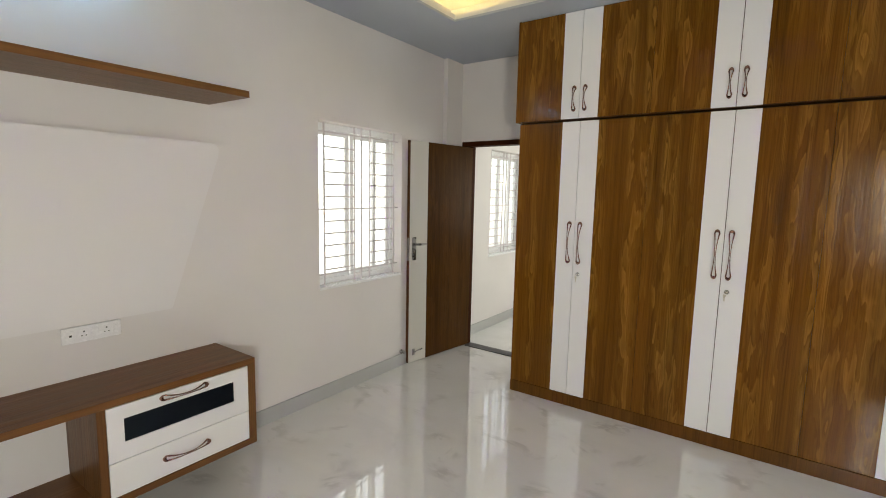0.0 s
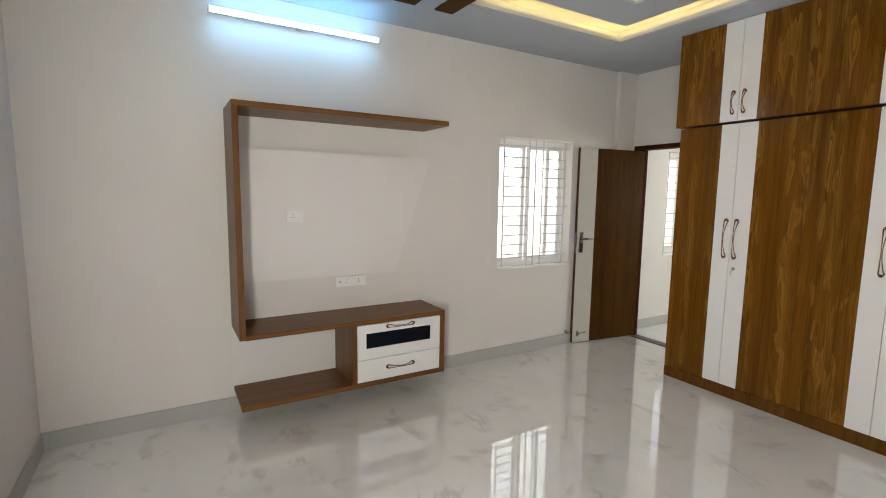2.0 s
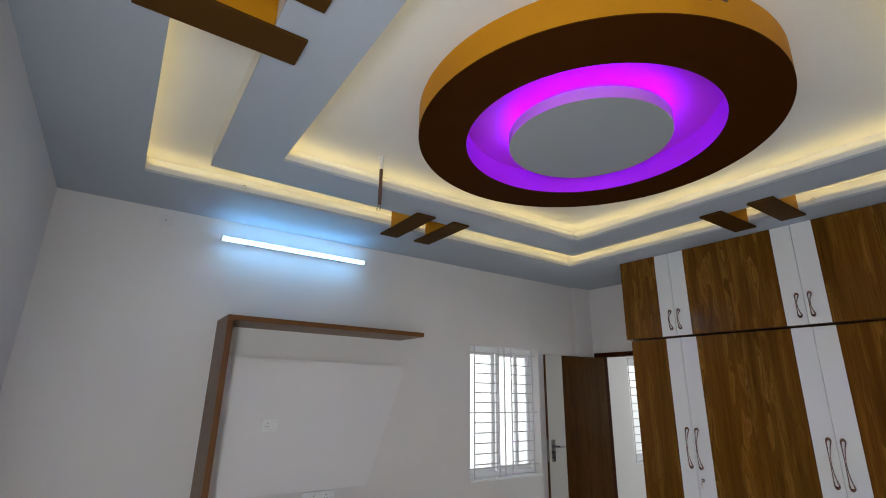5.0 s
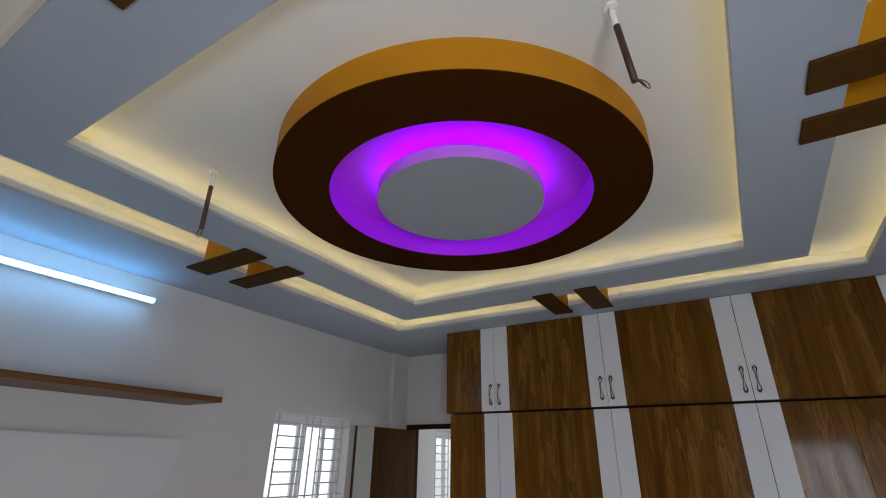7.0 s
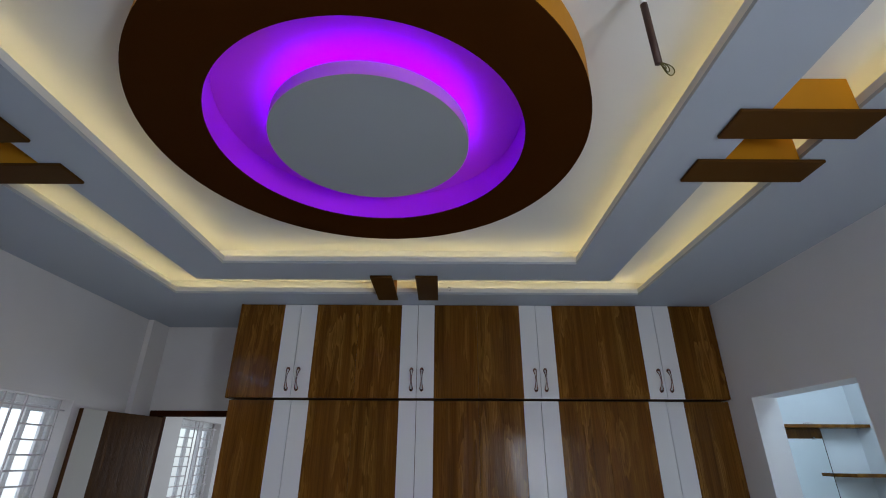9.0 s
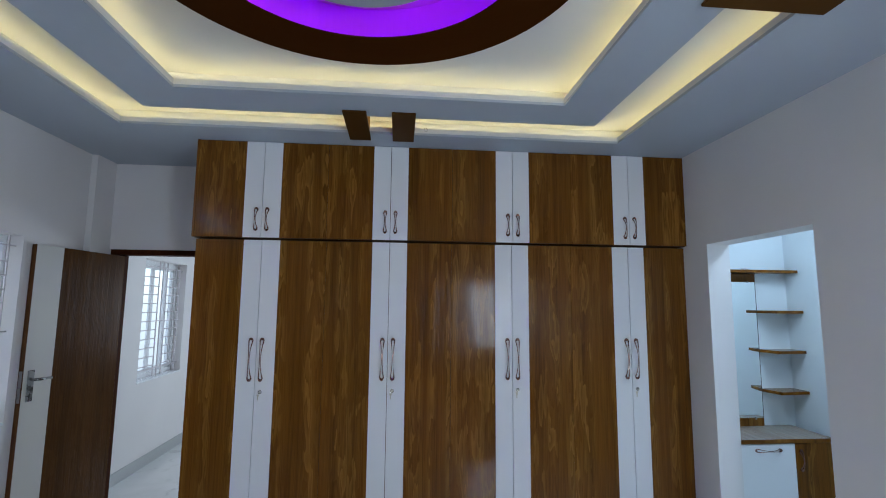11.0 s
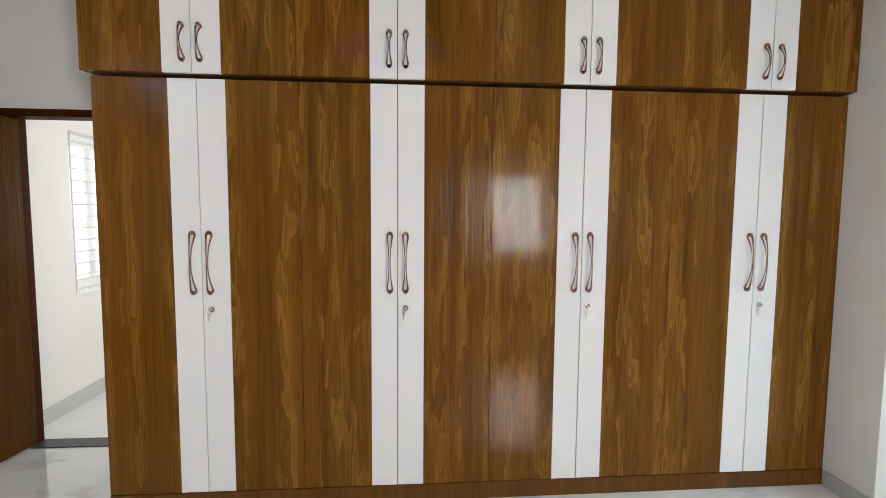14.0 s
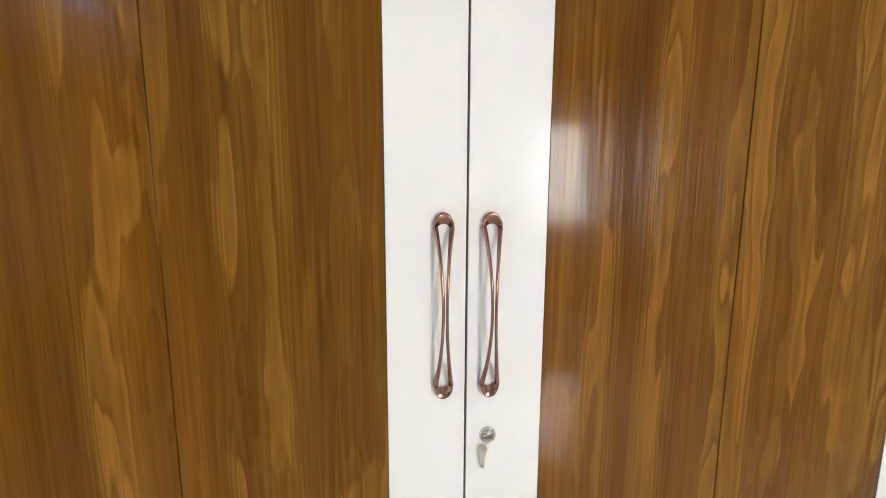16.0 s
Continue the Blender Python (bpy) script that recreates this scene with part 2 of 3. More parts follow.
M_GLASS = material("window_glass", (0.95, 0.97, 0.97), 0.03)
M_GLASS.node_tree.nodes["Principled BSDF"].inputs["Transmission Weight"].default_value = 1.0
M_GLASS.node_tree.nodes["Principled BSDF"].inputs["IOR"].default_value = 1.05


# ---- building blocks ----
def box(bm, x0, x1, y0, y1, z0, z1, bevel=0.0):
    r = bmesh.ops.create_cube(bm, size=1.0)
    for v in r["verts"]:
        v.co = Vector(((x0 + x1) / 2 + v.co.x * (x1 - x0), (y0 + y1) / 2 + v.co.y * (y1 - y0), (z0 + z1) / 2 + v.co.z * (z1 - z0)))
    if bevel:
        edges = list({e for v in r["verts"] for e in v.link_edges})
        bmesh.ops.bevel(bm, geom=edges, offset=bevel, segments=2, profile=0.5, affect="EDGES")
    return bm


def boxes(*specs, bevel=0.0):
    bm = bmesh.new()
    for s in specs:
        box(bm, *s, bevel)
    return bm


def mesh(name, bm, mat, smooth=False):
    me = bpy.data.meshes.new(name)
    bmesh.ops.recalc_face_normals(bm, faces=bm.faces[:])
    bm.to_mesh(me)
    bm.free()
    me.materials.append(mat)
    if smooth:
        for p in me.polygons:
            p.use_smooth = True
    return me


def part(name, bm, mat, parent, label="", smooth=False):
    ob = new(name, bm if isinstance(bm, bpy.types.Mesh) else mesh(name, bm, mat, smooth))
    ob.parent = parent
    if label:
        tagged(ob, label)
    return ob


def thing(name, label, category, group="", kind="", at=None):
    ob = new(name)
    ob.empty_display_size = 0.1
    if at is not None:
        ob.matrix_world = at
    return tagged(ob, label, category, group, kind)


def solid(name, bm, mat, label, category="", group="", kind=""):
    return tagged(new(name, mesh(name, bm, mat)), label, category, group, kind)


def ring(bm, outer, inner, z0, z1):
    """A rectangular frame, outer and inner as (x0, x1, y0, y1)."""
    def corners(r, z):
        return [bm.verts.new(p) for p in ((r[0], r[2], z), (r[1], r[2], z), (r[1], r[3], z), (r[0], r[3], z))]
    ob, ib, ot, it = corners(outer, z0), corners(inner, z0), corners(outer, z1), corners(inner, z1)
    for i in range(4):
        j = (i + 1) % 4
        bm.faces.new((ob[i], ob[j], ib[j], ib[i]))
        bm.faces.new((ot[i], ot[j], it[j], it[i]))
        bm.faces.new((ob[i], ob[j], ot[j], ot[i]))
        bm.faces.new((ib[i], ib[j], it[j], it[i]))
    return bm


def grow(r, d):
    return (r[0] - d, r[1] + d, r[2] - d, r[3] + d)


def lathe(profile, cx, cy, segments=128, closed=True):
    """A round body from (radius, z) pairs."""
    bm = bmesh.new()
    rows = []
    for k in range(segments):
        a = 2 * math.pi * k / segments
        rows.append([bm.verts.new((cx + r * math.cos(a), cy + r * math.sin(a), z)) for r, z in profile])
    n = len(profile)
    for k in range(segments):
        a, b = rows[k], rows[(k + 1) % segments]
        for i in range(n if closed else n - 1):
            j = (i + 1) % n
            bm.faces.new((a[i], b[i], b[j], a[j]))
    return bm


def tube(points, radii, sides=8, closed=False):
    """A round bar along points."""
    bm = bmesh.new()
    pts = [Vector(p) for p in points]
    n = len(pts)
    rows = []
    for i, p in enumerate(pts):
        before, after = (pts[i - 1], pts[(i + 1) % n]) if closed else (pts[max(i - 1, 0)], pts[min(i + 1, n - 1)])
        way = (after - before).normalized()
        side = way.cross(Vector((0.3, 1, 0.2)))
        side = (side if side.length > 0.05 else way.cross(Vector((1, 0, 0)))).normalized()
        up = way.cross(side)
        r = radii[i] if isinstance(radii, (list, tuple)) else radii
        rows.append([bm.verts.new(p + r * (math.cos(2 * math.pi * k / sides) * side + math.sin(2 * math.pi * k / sides) * up)) for k in range(sides)])
    for i in range(n if closed else n - 1):
        a, b = rows[i], rows[(i + 1) % n]
        for k in range(sides):
            bm.faces.new((a[k], a[(k + 1) % sides], b[(k + 1) % sides], b[k]))
    if not closed:
        bm.faces.new(rows[0][::-1])
        bm.faces.new(rows[-1])
    return bm


def prism(outline, x0, x1):
    """An outline of (y, z) pairs given thickness along x."""
    bm = bmesh.new()
    a, b = [bm.verts.new((x0, y, z)) for y, z in outline], [bm.verts.new((x1, y, z)) for y, z in outline]
    bm.faces.new(a)
    bm.faces.new(b[::-1])
    for i in range(len(outline)):
        j = (i + 1) % len(outline)
        bm.faces.new((a[i], a[j], b[j], b[i]))
    return bm


def wall(name, along, at, thick, span, height, holes, mat, label):
    """An upright wall along 'x' or 'y', its faces at `at` and at + thick, with rectangular holes (u0, u1, z0, z1)."""
    us = sorted({*span, *(h[0] for h in holes), *(h[1] for h in holes)})
    zs = sorted({0.0, height, *(h[2] for h in holes), *(h[3] for h in holes)})
    bm = bmesh.new()

    def full(i, k):
        if not (0 <= i < len(us) - 1 and 0 <= k < len(zs) - 1):
            return False
        u, z = (us[i] + us[i + 1]) / 2, (zs[k] + zs[k + 1]) / 2
        return not any(h[0] < u < h[1] and h[2] < z < h[3] for h in holes)

    def face(*pts):
        bm.faces.new([bm.verts.new((u, d, z) if along == "x" else (d, u, z)) for u, d, z in pts])

    a, b = at, at + thick
    for i in range(len(us) - 1):
        for k in range(len(zs) - 1):
            if not full(i, k):
                continue
            u0, u1, z0, z1 = us[i], us[i + 1], zs[k], zs[k + 1]
            for d in (a, b):
                face((u0, d, z0), (u1, d, z0), (u1, d, z1), (u0, d, z1))
            for di, u in ((-1, u0), (1, u1)):
                if not full(i + di, k):
                    face((u, a, z0), (u, b, z0), (u, b, z1), (u, a, z1))
            for dk, z in ((-1, z0), (1, z1)):
                if not full(i, k + dk):
                    face((u0, a, z), (u1, a, z), (u1, b, z), (u0, b, z))
    bmesh.ops.remove_doubles(bm, verts=bm.verts[:], dist=0.0001)
    return solid(name, bm, mat, label, "wall", "", "structure")


# ---- plan ----
XW, XE, YS, YN = -1.053, 3.77, -4.45, 0.70
ZC, ZR = 2.858, 3.0
WIN_Z = (0.86, 2.092)

solid("floor", boxes((-1.3, 5.4, -4.7, 4.4, -0.12, 0.0)), M_FLOOR, "polished pale grey marble-look floor tiles with soft veins", "floor", "", "structure")
wall("wall_west", "y", XW, -0.20, (-4.65, 4.4), 3.0, [(-1.087, -0.166, *WIN_Z), (1.40, 2.32, *WIN_Z)], M_WALL, "pale warm white painted wall with two grilled windows")
wall("wall_south", "x", YS, -0.20, (XW, 5.39), 3.0, [(2.55, 3.55, *WIN_Z)], M_WALL, "pale warm white painted wall behind the walk")
wall("wall_north", "x", YN, 0.11, (XW, XE + 0.0), 3.0, [(-0.985, 0.0, 0.0, 2.10)], M_WALL, "pale warm white painted wall with a doorway")
wall("wall_east", "y", XE, 0.175, (YS, 0.81), 3.0, [(-1.208, -0.30, 0.0, 2.115)], M_WALL, "pale painted wall with an open passage to the dressing area")
wall("wall_dressing_north", "x", 0.62, 0.19, (XE + 0.175, 5.19), 3.0, [], M_DRESS, "white wall behind the dressing mirror")
wall("wall_dressing_east", "y", 5.19, 0.20, (YS, 0.81), 3.0, [], M_DRESS, "white side wall of the dressing area")
wall("wall_dressing_south", "x", -2.62, -0.10, (XE + 0.175, 5.19), 3.0, [], M_DRESS, "white end wall of the dressing area")
wall("wall_hall_north", "x", 4.20, 0.20, (XW, 3.0), 3.0, [], M_HALL, "off-white end wall of the next room")
wall("wall_hall_east", "y", 3.0, 0.20, (0.81, 4.4), 3.0, [], M_HALL, "off-white side wall of the next room")
solid("column", boxes((XW, -1.005, 0.44, YN, 0.0, ZC)), M_WALL, "shallow painted corner column beside the doorway", "column", "", "structure")
solid("ceiling_hall", boxes((XW, 3.0, 0.81, 4.2, ZC, 2.95)), M_CEIL, "plain white ceiling of the next room", "ceiling", "", "structure")
solid("ceiling_dressing", boxes((XE + 0.175, 5.19, -2.62, 0.62, ZC, 2.95)), M_CEIL, "plain white ceiling of the dressing area", "ceiling", "", "structure")

# stepped false ceiling with two light coves
ROOM = (XW, XE, YS, YN)
OC, BO, IC = (-0.418, 3.096, -4.0, -0.318), (-0.112, 2.784, -3.689, -0.626), (0.199, 2.468, -3.369, -0.928)
LIP = 0.05
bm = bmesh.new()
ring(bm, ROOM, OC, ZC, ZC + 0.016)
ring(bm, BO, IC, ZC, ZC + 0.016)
solid("ceiling", bm, M_BAND, "lower bands of the stepped false ceiling, blue-grey shade in their colour", "ceiling", "", "structure")
bm = bmesh.new()
ring(bm, grow(OC, 0.018), grow(OC, 0.0005), ZC + 0.0165, ZC + LIP)
ring(bm, grow(OC, 0.16), grow(OC, 0.12), ZC + 0.0165, ZR)
ring(bm, grow(BO, -0.0005), grow(BO, -0.018), ZC + 0.0165, ZR)
ring(bm, grow(IC, 0.018), grow(IC, 0.0005), ZC + 0.0165, ZC + LIP)
ring(bm, grow(IC, 0.16), grow(IC, 0.12), ZC + 0.0165, ZR)
box(bm, XW, XE, YS, YN, ZR, ZR + 0.08)
solid("ceiling_upper", bm, M_COVE, "white upper ceiling and upright lips of the lit coves", "ceiling", "", "structure")
for outline, mat, name in ((OC, M_LEDO, "outer_cove_light"), (IC, M_LED, "inner_cove_light")):
    strip = thing(name, "warm yellow light strip hidden in the ceiling cove", "light strip")
    a, b = grow(outline, 0.068), grow(outline, 0.056)
    z = ZC + 0.038
    for spec in ((b[0], b[1], a[2], b[2]), (b[0], b[1], b[3], a[3]), (a[0], b[0], b[2], b[3]), (b[1], a[1], b[2], b[3])):
        part("strip", boxes((*spec, z, z + 0.008)), mat, strip)
    part("channel", ring(bmesh.new(), grow(outline, 0.074), grow(outline, 0.050), ZC + 0.0170, z - 0.0005), M_UPVC, strip, "white strip channel")

# skirting tiles
SK = 0.11
skirts = [(XW, XW + 0.012, YS, 0.44, 0, SK), (XW + 0.012, XE, YS, YS + 0.012, 0, SK), (XE - 0.012, XE, YS + 0.012, -1.208, 0, SK),
          (XE - 0.012, XE, -0.30, -0.02, 0, 0.09), (XE, XE + 0.175, -0.312, -0.30, 0, 0.09), (XE, XE + 0.175, -1.208, -1.196, 0, 0.09),
          (XW, XW + 0.012, 0.81, 4.2, 0, SK), (XW + 0.012, 3.0, 4.188, 4.2, 0, SK),
          (5.178, 5.19, -2.62, 0.2, 0, SK), (XE + 0.175, XE + 0.187, -2.62, -1.22, 0, SK), (XE + 0.175, XE + 0.187, -0.30, 0.62, 0, SK)]
for s in skirts:
    solid("baseboard", boxes(s, bevel=0.002), M_SKIRT, "grey polished skirting tile along the wall", "skirting", "", "structure")


# ---- windows ----
def window(name, m, w, label):
    z0, z1 = WIN_Z
    win = thing(name, label, "window", "", "structure", m)
    h = z1 - z0
    part("window_sill", boxes((0.001, w - 0.001, -0.006, 0.10, z0 - 0.012, z0 + 0.006), bevel=0.003), M_UPVC, win, "white window sill")
    fr = bmesh.new()
    for s in ((0, w, z0 + 0.006, z0 + 0.050), (0, w, z1 - 0.05, z1), (0, 0.035, z0 + 0.05, z1 - 0.05), (w - 0.035, w, z0 + 0.05, z1 - 0.05)):
        box(fr, s[0], s[1], 0.10, 0.165, s[2], s[3], 0.004)
    part("window_frame", fr, M_UPVC, win, "white plastic window frame")
    for u0, u1, y in ((0.03, w * 0.43, 0.108), (w * 0.47, w * 0.80, 0.135), (w * 0.74, w - 0.03, 0.120)):
        sash = bmesh.new()
        a, b = z0 + 0.046, z1 - 0.046
        for s in ((u0, u1, a, a + 0.042), (u0, u1, b - 0.042, b), (u0, u0 + 0.04, a + 0.042, b - 0.042), (u1 - 0.04, u1, a + 0.042, b - 0.042)):
            box(sash, s[0], s[1], y, y + 0.024, s[2], s[3], 0.003)
        sash_ob = part("sash", sash, M_UPVC, win, "white sliding sash")
        pane = part("pane", boxes((u0 + 0.036, u1 - 0.036, y + 0.010, y + 0.014, a + 0.038, b - 0.038)), M_GLASS, sash_ob)
        pane.visible_shadow = False
    bars = [w * q for q in (0.105, 0.441, 0.525, 0.628, 0.949)]
    gy = 0.055
    for i, u in enumerate(bars):
        part("grille_bar", boxes((u - 0.005, u + 0.005, gy - 0.005, gy + 0.005, z0 + 0.006, z1 - 0.002)), M_GRILLE, win)
    for z in (z0 + 0.095, z1 - 0.642, z1 - 0.072):
        part("grille_rail", boxes((-0.002, w + 0.002, gy - 0.012, gy - 0.006, z - 0.005, z + 0.005)), M_GRILLE, win)
    for u0, u1 in ((bars[0], bars[1]), (bars[3], bars[4])):
        for k in range(11):
            if k == 5:
                continue
            z = z1 - 0.179 - 0.0926 * k
            part("grille_rung", tube([(u0, gy, z), (u1, gy, z)], 0.0058, 6), M_GRILLE, win)
    return win


window("window_1", pose(XW, -1.087, 0, 0, 0, 90), 0.921, "white sliding window with steel grille and bright daylight")
window("window_2", pose(XW, 1.40, 0, 0, 0, 90), 0.92, "white sliding window with steel grille in the next room")
window("window_3", pose(3.55, YS, 0, 0, 0, 180), 1.0, "white sliding window with steel grille behind the walk")


# ---- doorway and door ----
fr = thing("door_frame", "dark brown wooden door frame round the doorway", "door frame", "", "structure")
part("jamb", boxes((-0.985, -0.946, 0.685, 0.7535, 0, 2.055), (-0.985, -0.90, 0.754, 0.812, 0, 2.055), bevel=0.003), M_FRAME, fr, "rebated hinge-side jamb")
part("jamb", boxes((-0.085, -0.001, 0.685, 0.812, 0, 2.055), bevel=0.003), M_FRAME, fr)
part("head", boxes((-0.985, -0.001, 0.685, 0.812, 2.055, 2.10), bevel=0.003), M_FRAME, fr)
solid("threshold", boxes((-0.90, -0.085, 0.688, 0.806, 0.0, 0.006), bevel=0.002), M_STONE, "dark granite threshold strip in the doorway", "threshold", "", "structure")


def handle_mesh(name, length, out=0.03, wide=0.0165):
    """A bow pull: two strands that meet in the middle, flared funnel-shaped ends. Along z, outward is -y."""
    n = 26
    tall = wide * 1.5
    end = length / 2 - tall
    bm = bmesh.new()
    for sgn in (1, -1):
        points, radii = [], []
        for k in range(n):
            s = -math.cos(math.pi * k / (n - 1))
            e = abs(s)
            points.append((sgn * (0.0030 + (wide * 0.80 - 0.0030) * e ** 2.0), -0.0065 - out * (1 - e ** 2.2), s * end))
            radii.append(0.0025 + 0.0021 * e ** 3)
        strand = mesh(name + "_strand", tube(points, radii, 8), M_COPPER, True)
        bm.from_mesh(strand)
        bpy.data.meshes.remove(strand)
    m = 15
    for sgn in (1, -1):
        rows = []
        for k in range(m):
            a = math.pi * k / (m - 1)
            ring = []
            for r, lift, y in ((1.0, 1.0, 0.0), (1.0, 1.0, -0.0095), (0.96, 0.96, -0.0112), (0.90, 0.88, -0.0112), (0.76, 0.62, -0.0082), (0.64, 0.42, -0.0060), (0.54, 0.24, -0.0042)):
                ring.append(bm.verts.new((wide * r * math.cos(a), y, sgn * (end + tall * lift * math.sin(a)))))
            rows.append(ring)
        for p, q in zip(rows, rows[1:]):
            for k in range(6):
                f = bm.faces.new((p[k], p[k + 1], q[k + 1], q[k]))
                f.smooth = True
        for ring in (rows[0], rows[-1]):
            bm.faces.new(ring)
    bmesh.ops.recalc_face_normals(bm, faces=bm.faces)
    return mesh(name, bm, M_COPPER, True)


H_LONG, H_LOFT, H_DRAWER = handle_mesh("handle", 0.312), handle_mesh("handle", 0.178, 0.026, 0.0145), handle_mesh("handle", 0.235, 0.028, 0.015)

leaf = thing("door_1", "open dark brown door with a cream edge stripe", "door", "", "structure", pose(-0.893, 0.750, 0, 0, 0, -8.1))
LEN, TH = 0.851, 0.036
part("panel", boxes((-TH, 0, -LEN + 0.222, -0.004, 0.008, 2.045), bevel=0.002), M_DOOR, leaf, "dark brown laminate door face")
part("stripe", boxes((-TH + 0.001, 0.0, -LEN, -LEN + 0.2205, 0.008, 2.045), bevel=0.002), M_CREAM, leaf, "cream white stripe at the lock side")
part("edge", boxes((-TH, -0.003, -LEN - 0.003, -LEN, 0.008, 2.045)), M_EDGE, leaf, "reddish brown edge band")
lk = part("lock_plate", boxes((0.0, 0.006, -LEN + 0.028, -LEN + 0.076, 0.972, 1.182), bevel=0.002), M_CHROME, leaf, "brushed steel lock plate")
part("keyhole", boxes((0.006, 0.008, -LEN + 0.046, -LEN + 0.058, 1.0, 1.03), bevel=0.001), M_GAP, lk)
bm = tube([(0.004, -LEN + 0.052, 1.12), (0.045, -LEN + 0.052, 1.12), (0.052, -LEN + 0.060, 1.12), (0.052, -LEN + 0.165, 1.117)], [0.012, 0.010, 0.010, 0.009], 12)
part("lever", bm, M_CHROME, lk, "brushed steel lever handle", True)
part("latch_plate", boxes((-TH + 0.006, -0.008, -LEN - 0.005, -LEN - 0.003, 0.97, 1.18)), M_CHROME, leaf, "steel latch plate on the door edge")
bm = boxes((0, 0.010, -LEN + 0.045, -LEN + 0.072, 0.075, 0.135), (0.010, 0.024, -LEN + 0.05, -LEN + 0.066, 0.095, 0.115), bevel=0.002)
stop = part("door_stop_plate", bm, M_CHROME, leaf, "steel door catch near the floor")
part("stop_arm", tube([(0.018, -LEN + 0.058, 0.105), (0.030, -LEN + 0.09, 0.120), (0.030, -LEN + 0.145, 0.122)], 0.006, 8), M_CHROME, stop, "", True)
bm = lathe([(0.0, 0.0), (0.02, 0.0), (0.02, 0.008), (0.01, 0.012), (0.01, 0.03), (0.016, 0.032), (0.016, 0.042), (0.0, 0.042)], 0, 0, 20)
ws = tagged(new("door_stopper", mesh("door_stopper", bm, M_CHROME, True)), "small steel door stopper on the wall by the door", "door stopper")
ws.matrix_world = pose(XW, -0.155, 0.13, 0, 90, 0)

# ---- wardrobe: four lower units and four loft units ----
PITCH = 0.9425
SEAM = PITCH / 2
HALF = 0.1315


def cupboard(name, z0, z1, front, deep, handle, hz, with_lock, label, plinth):
    unit = thing(name, label, "wardrobe", name)
    body = bmesh.new()
    t = 0.018
    bz = z0 + (0.092 if plinth else 0.012)
    for s in ((0.001, t, front + 0.022, deep, z0, z1), (PITCH - t, PITCH - 0.001, front + 0.022, deep, z0, z1), (t, PITCH - t, deep - 0.008, deep, z0, z1),
              (t, PITCH - t, front + 0.022, deep - 0.008, bz - 0.012, bz + 0.006), (t, PITCH - t, front + 0.022, deep - 0.008, z1 - t, z1)):
        box(body, *s)
    part("carcass", body, M_EDGE, unit, "brown laminate cabinet box")
    if plinth:
        part("plinth", boxes((0.0, PITCH, front - 0.002, front + 0.02, 0, 0.088), bevel=0.001), M_PLINTH, unit, "brown plinth board at the floor")
    lo, hi = (z0 + 0.092 if plinth else z0 + 0.001), z1 - 0.004
    for left in (True, False):
        g = 0.0019
        a, b = (0.0009, SEAM - HALF) if left else (SEAM + HALF, PITCH - 0.0009)
        c, d = (SEAM - HALF + 0.0004, SEAM - g) if left else (SEAM + g, SEAM + HALF - 0.0004)
        door = part("door", boxes((a, b, front, front + 0.019, lo, hi), bevel=0.001), M_WOOD, unit, "glossy walnut laminate door face")
        part("stripe", boxes((c, d, front - 0.0004, front + 0.019, lo, hi), bevel=0.0008), M_WHITE, door, "glossy white door stripe")
        x = SEAM + (-0.039 if left else 0.039)
        hd = part("handle", handle, M_COPPER, door, "rose copper looped handle")
        hd.location = (x, front - 0.001, hz)
        if with_lock and not left:
            bm = lathe([(0.0, 0.0), (0.0145, 0.0), (0.0145, 0.0015), (0.0125, 0.0035), (0.0102, 0.0035), (0.0098, 0.0015), (0.0095, 0.0015), (0.0090, 0.0045), (0.0, 0.0045)], 0, 0, 28)
            lock = part("lock", bm, M_LOCK, door, "round chrome lock", True)
            lock.matrix_basis = pose(x, front - 0.0004, 1.018, 90, 0, 0)
            kb = boxes((-0.0012, 0.0012, -0.026, -0.007, -0.009, 0.009), bevel=0.0008)
            key = part("key", kb, M_KEY, door, "nickel key in the lock")
            key.matrix_basis = pose(x, front, 1.018, 0, 60, 0)
            kb = prism([(-0.009, 0.0), (-0.0035, -0.016), (-0.0035, -0.037), (0.0035, -0.034), (0.0035, -0.016), (0.009, 0.0), (0.006, 0.006), (-0.006, 0.006)], -0.001, 0.001)
            spare = part("spare_key", kb, M_KEY, door, "spare key hanging from the ring")
            spare.matrix_basis = pose(x - 0.010, front - 0.010, 1.018 - 0.021, 0, 0, 78)
            wire = [(0.0075 * math.cos(2 * math.pi * k / 16), 0, 0.010 * math.sin(2 * math.pi * k / 16)) for k in range(16)]
            kr = part("key_ring", tube(wire, 0.0007, 5, True), M_KEY, door)
            kr.matrix_basis = pose(x - 0.006, front - 0.014, 1.006, 0, 0, 15)
    return unit


low = cupboard("wardrobe_unit", 0.0, 2.121, -0.010, 0.69, H_LONG, 1.247, True, "walnut laminate wardrobe unit with white door stripes on the floor", True)
loft = cupboard("loft_cabinet", 2.130, 2.8575, -0.055, 0.69, H_LOFT, 2.266, False, "walnut laminate loft cabinet with white stripes above the wardrobe", False)
for i in range(1, 4):
    copy_thing(low, pose(i * PITCH, 0, 0))
    copy_thing(loft, pose(i * PITCH, 0, 0))
solid("wardrobe_side_panel", boxes((-0.017, -0.0005, -0.055, 0.69, 2.127, 2.8572), bevel=0.001), M_WOOD, "walnut laminate end panel of the loft cabinets", "panel")

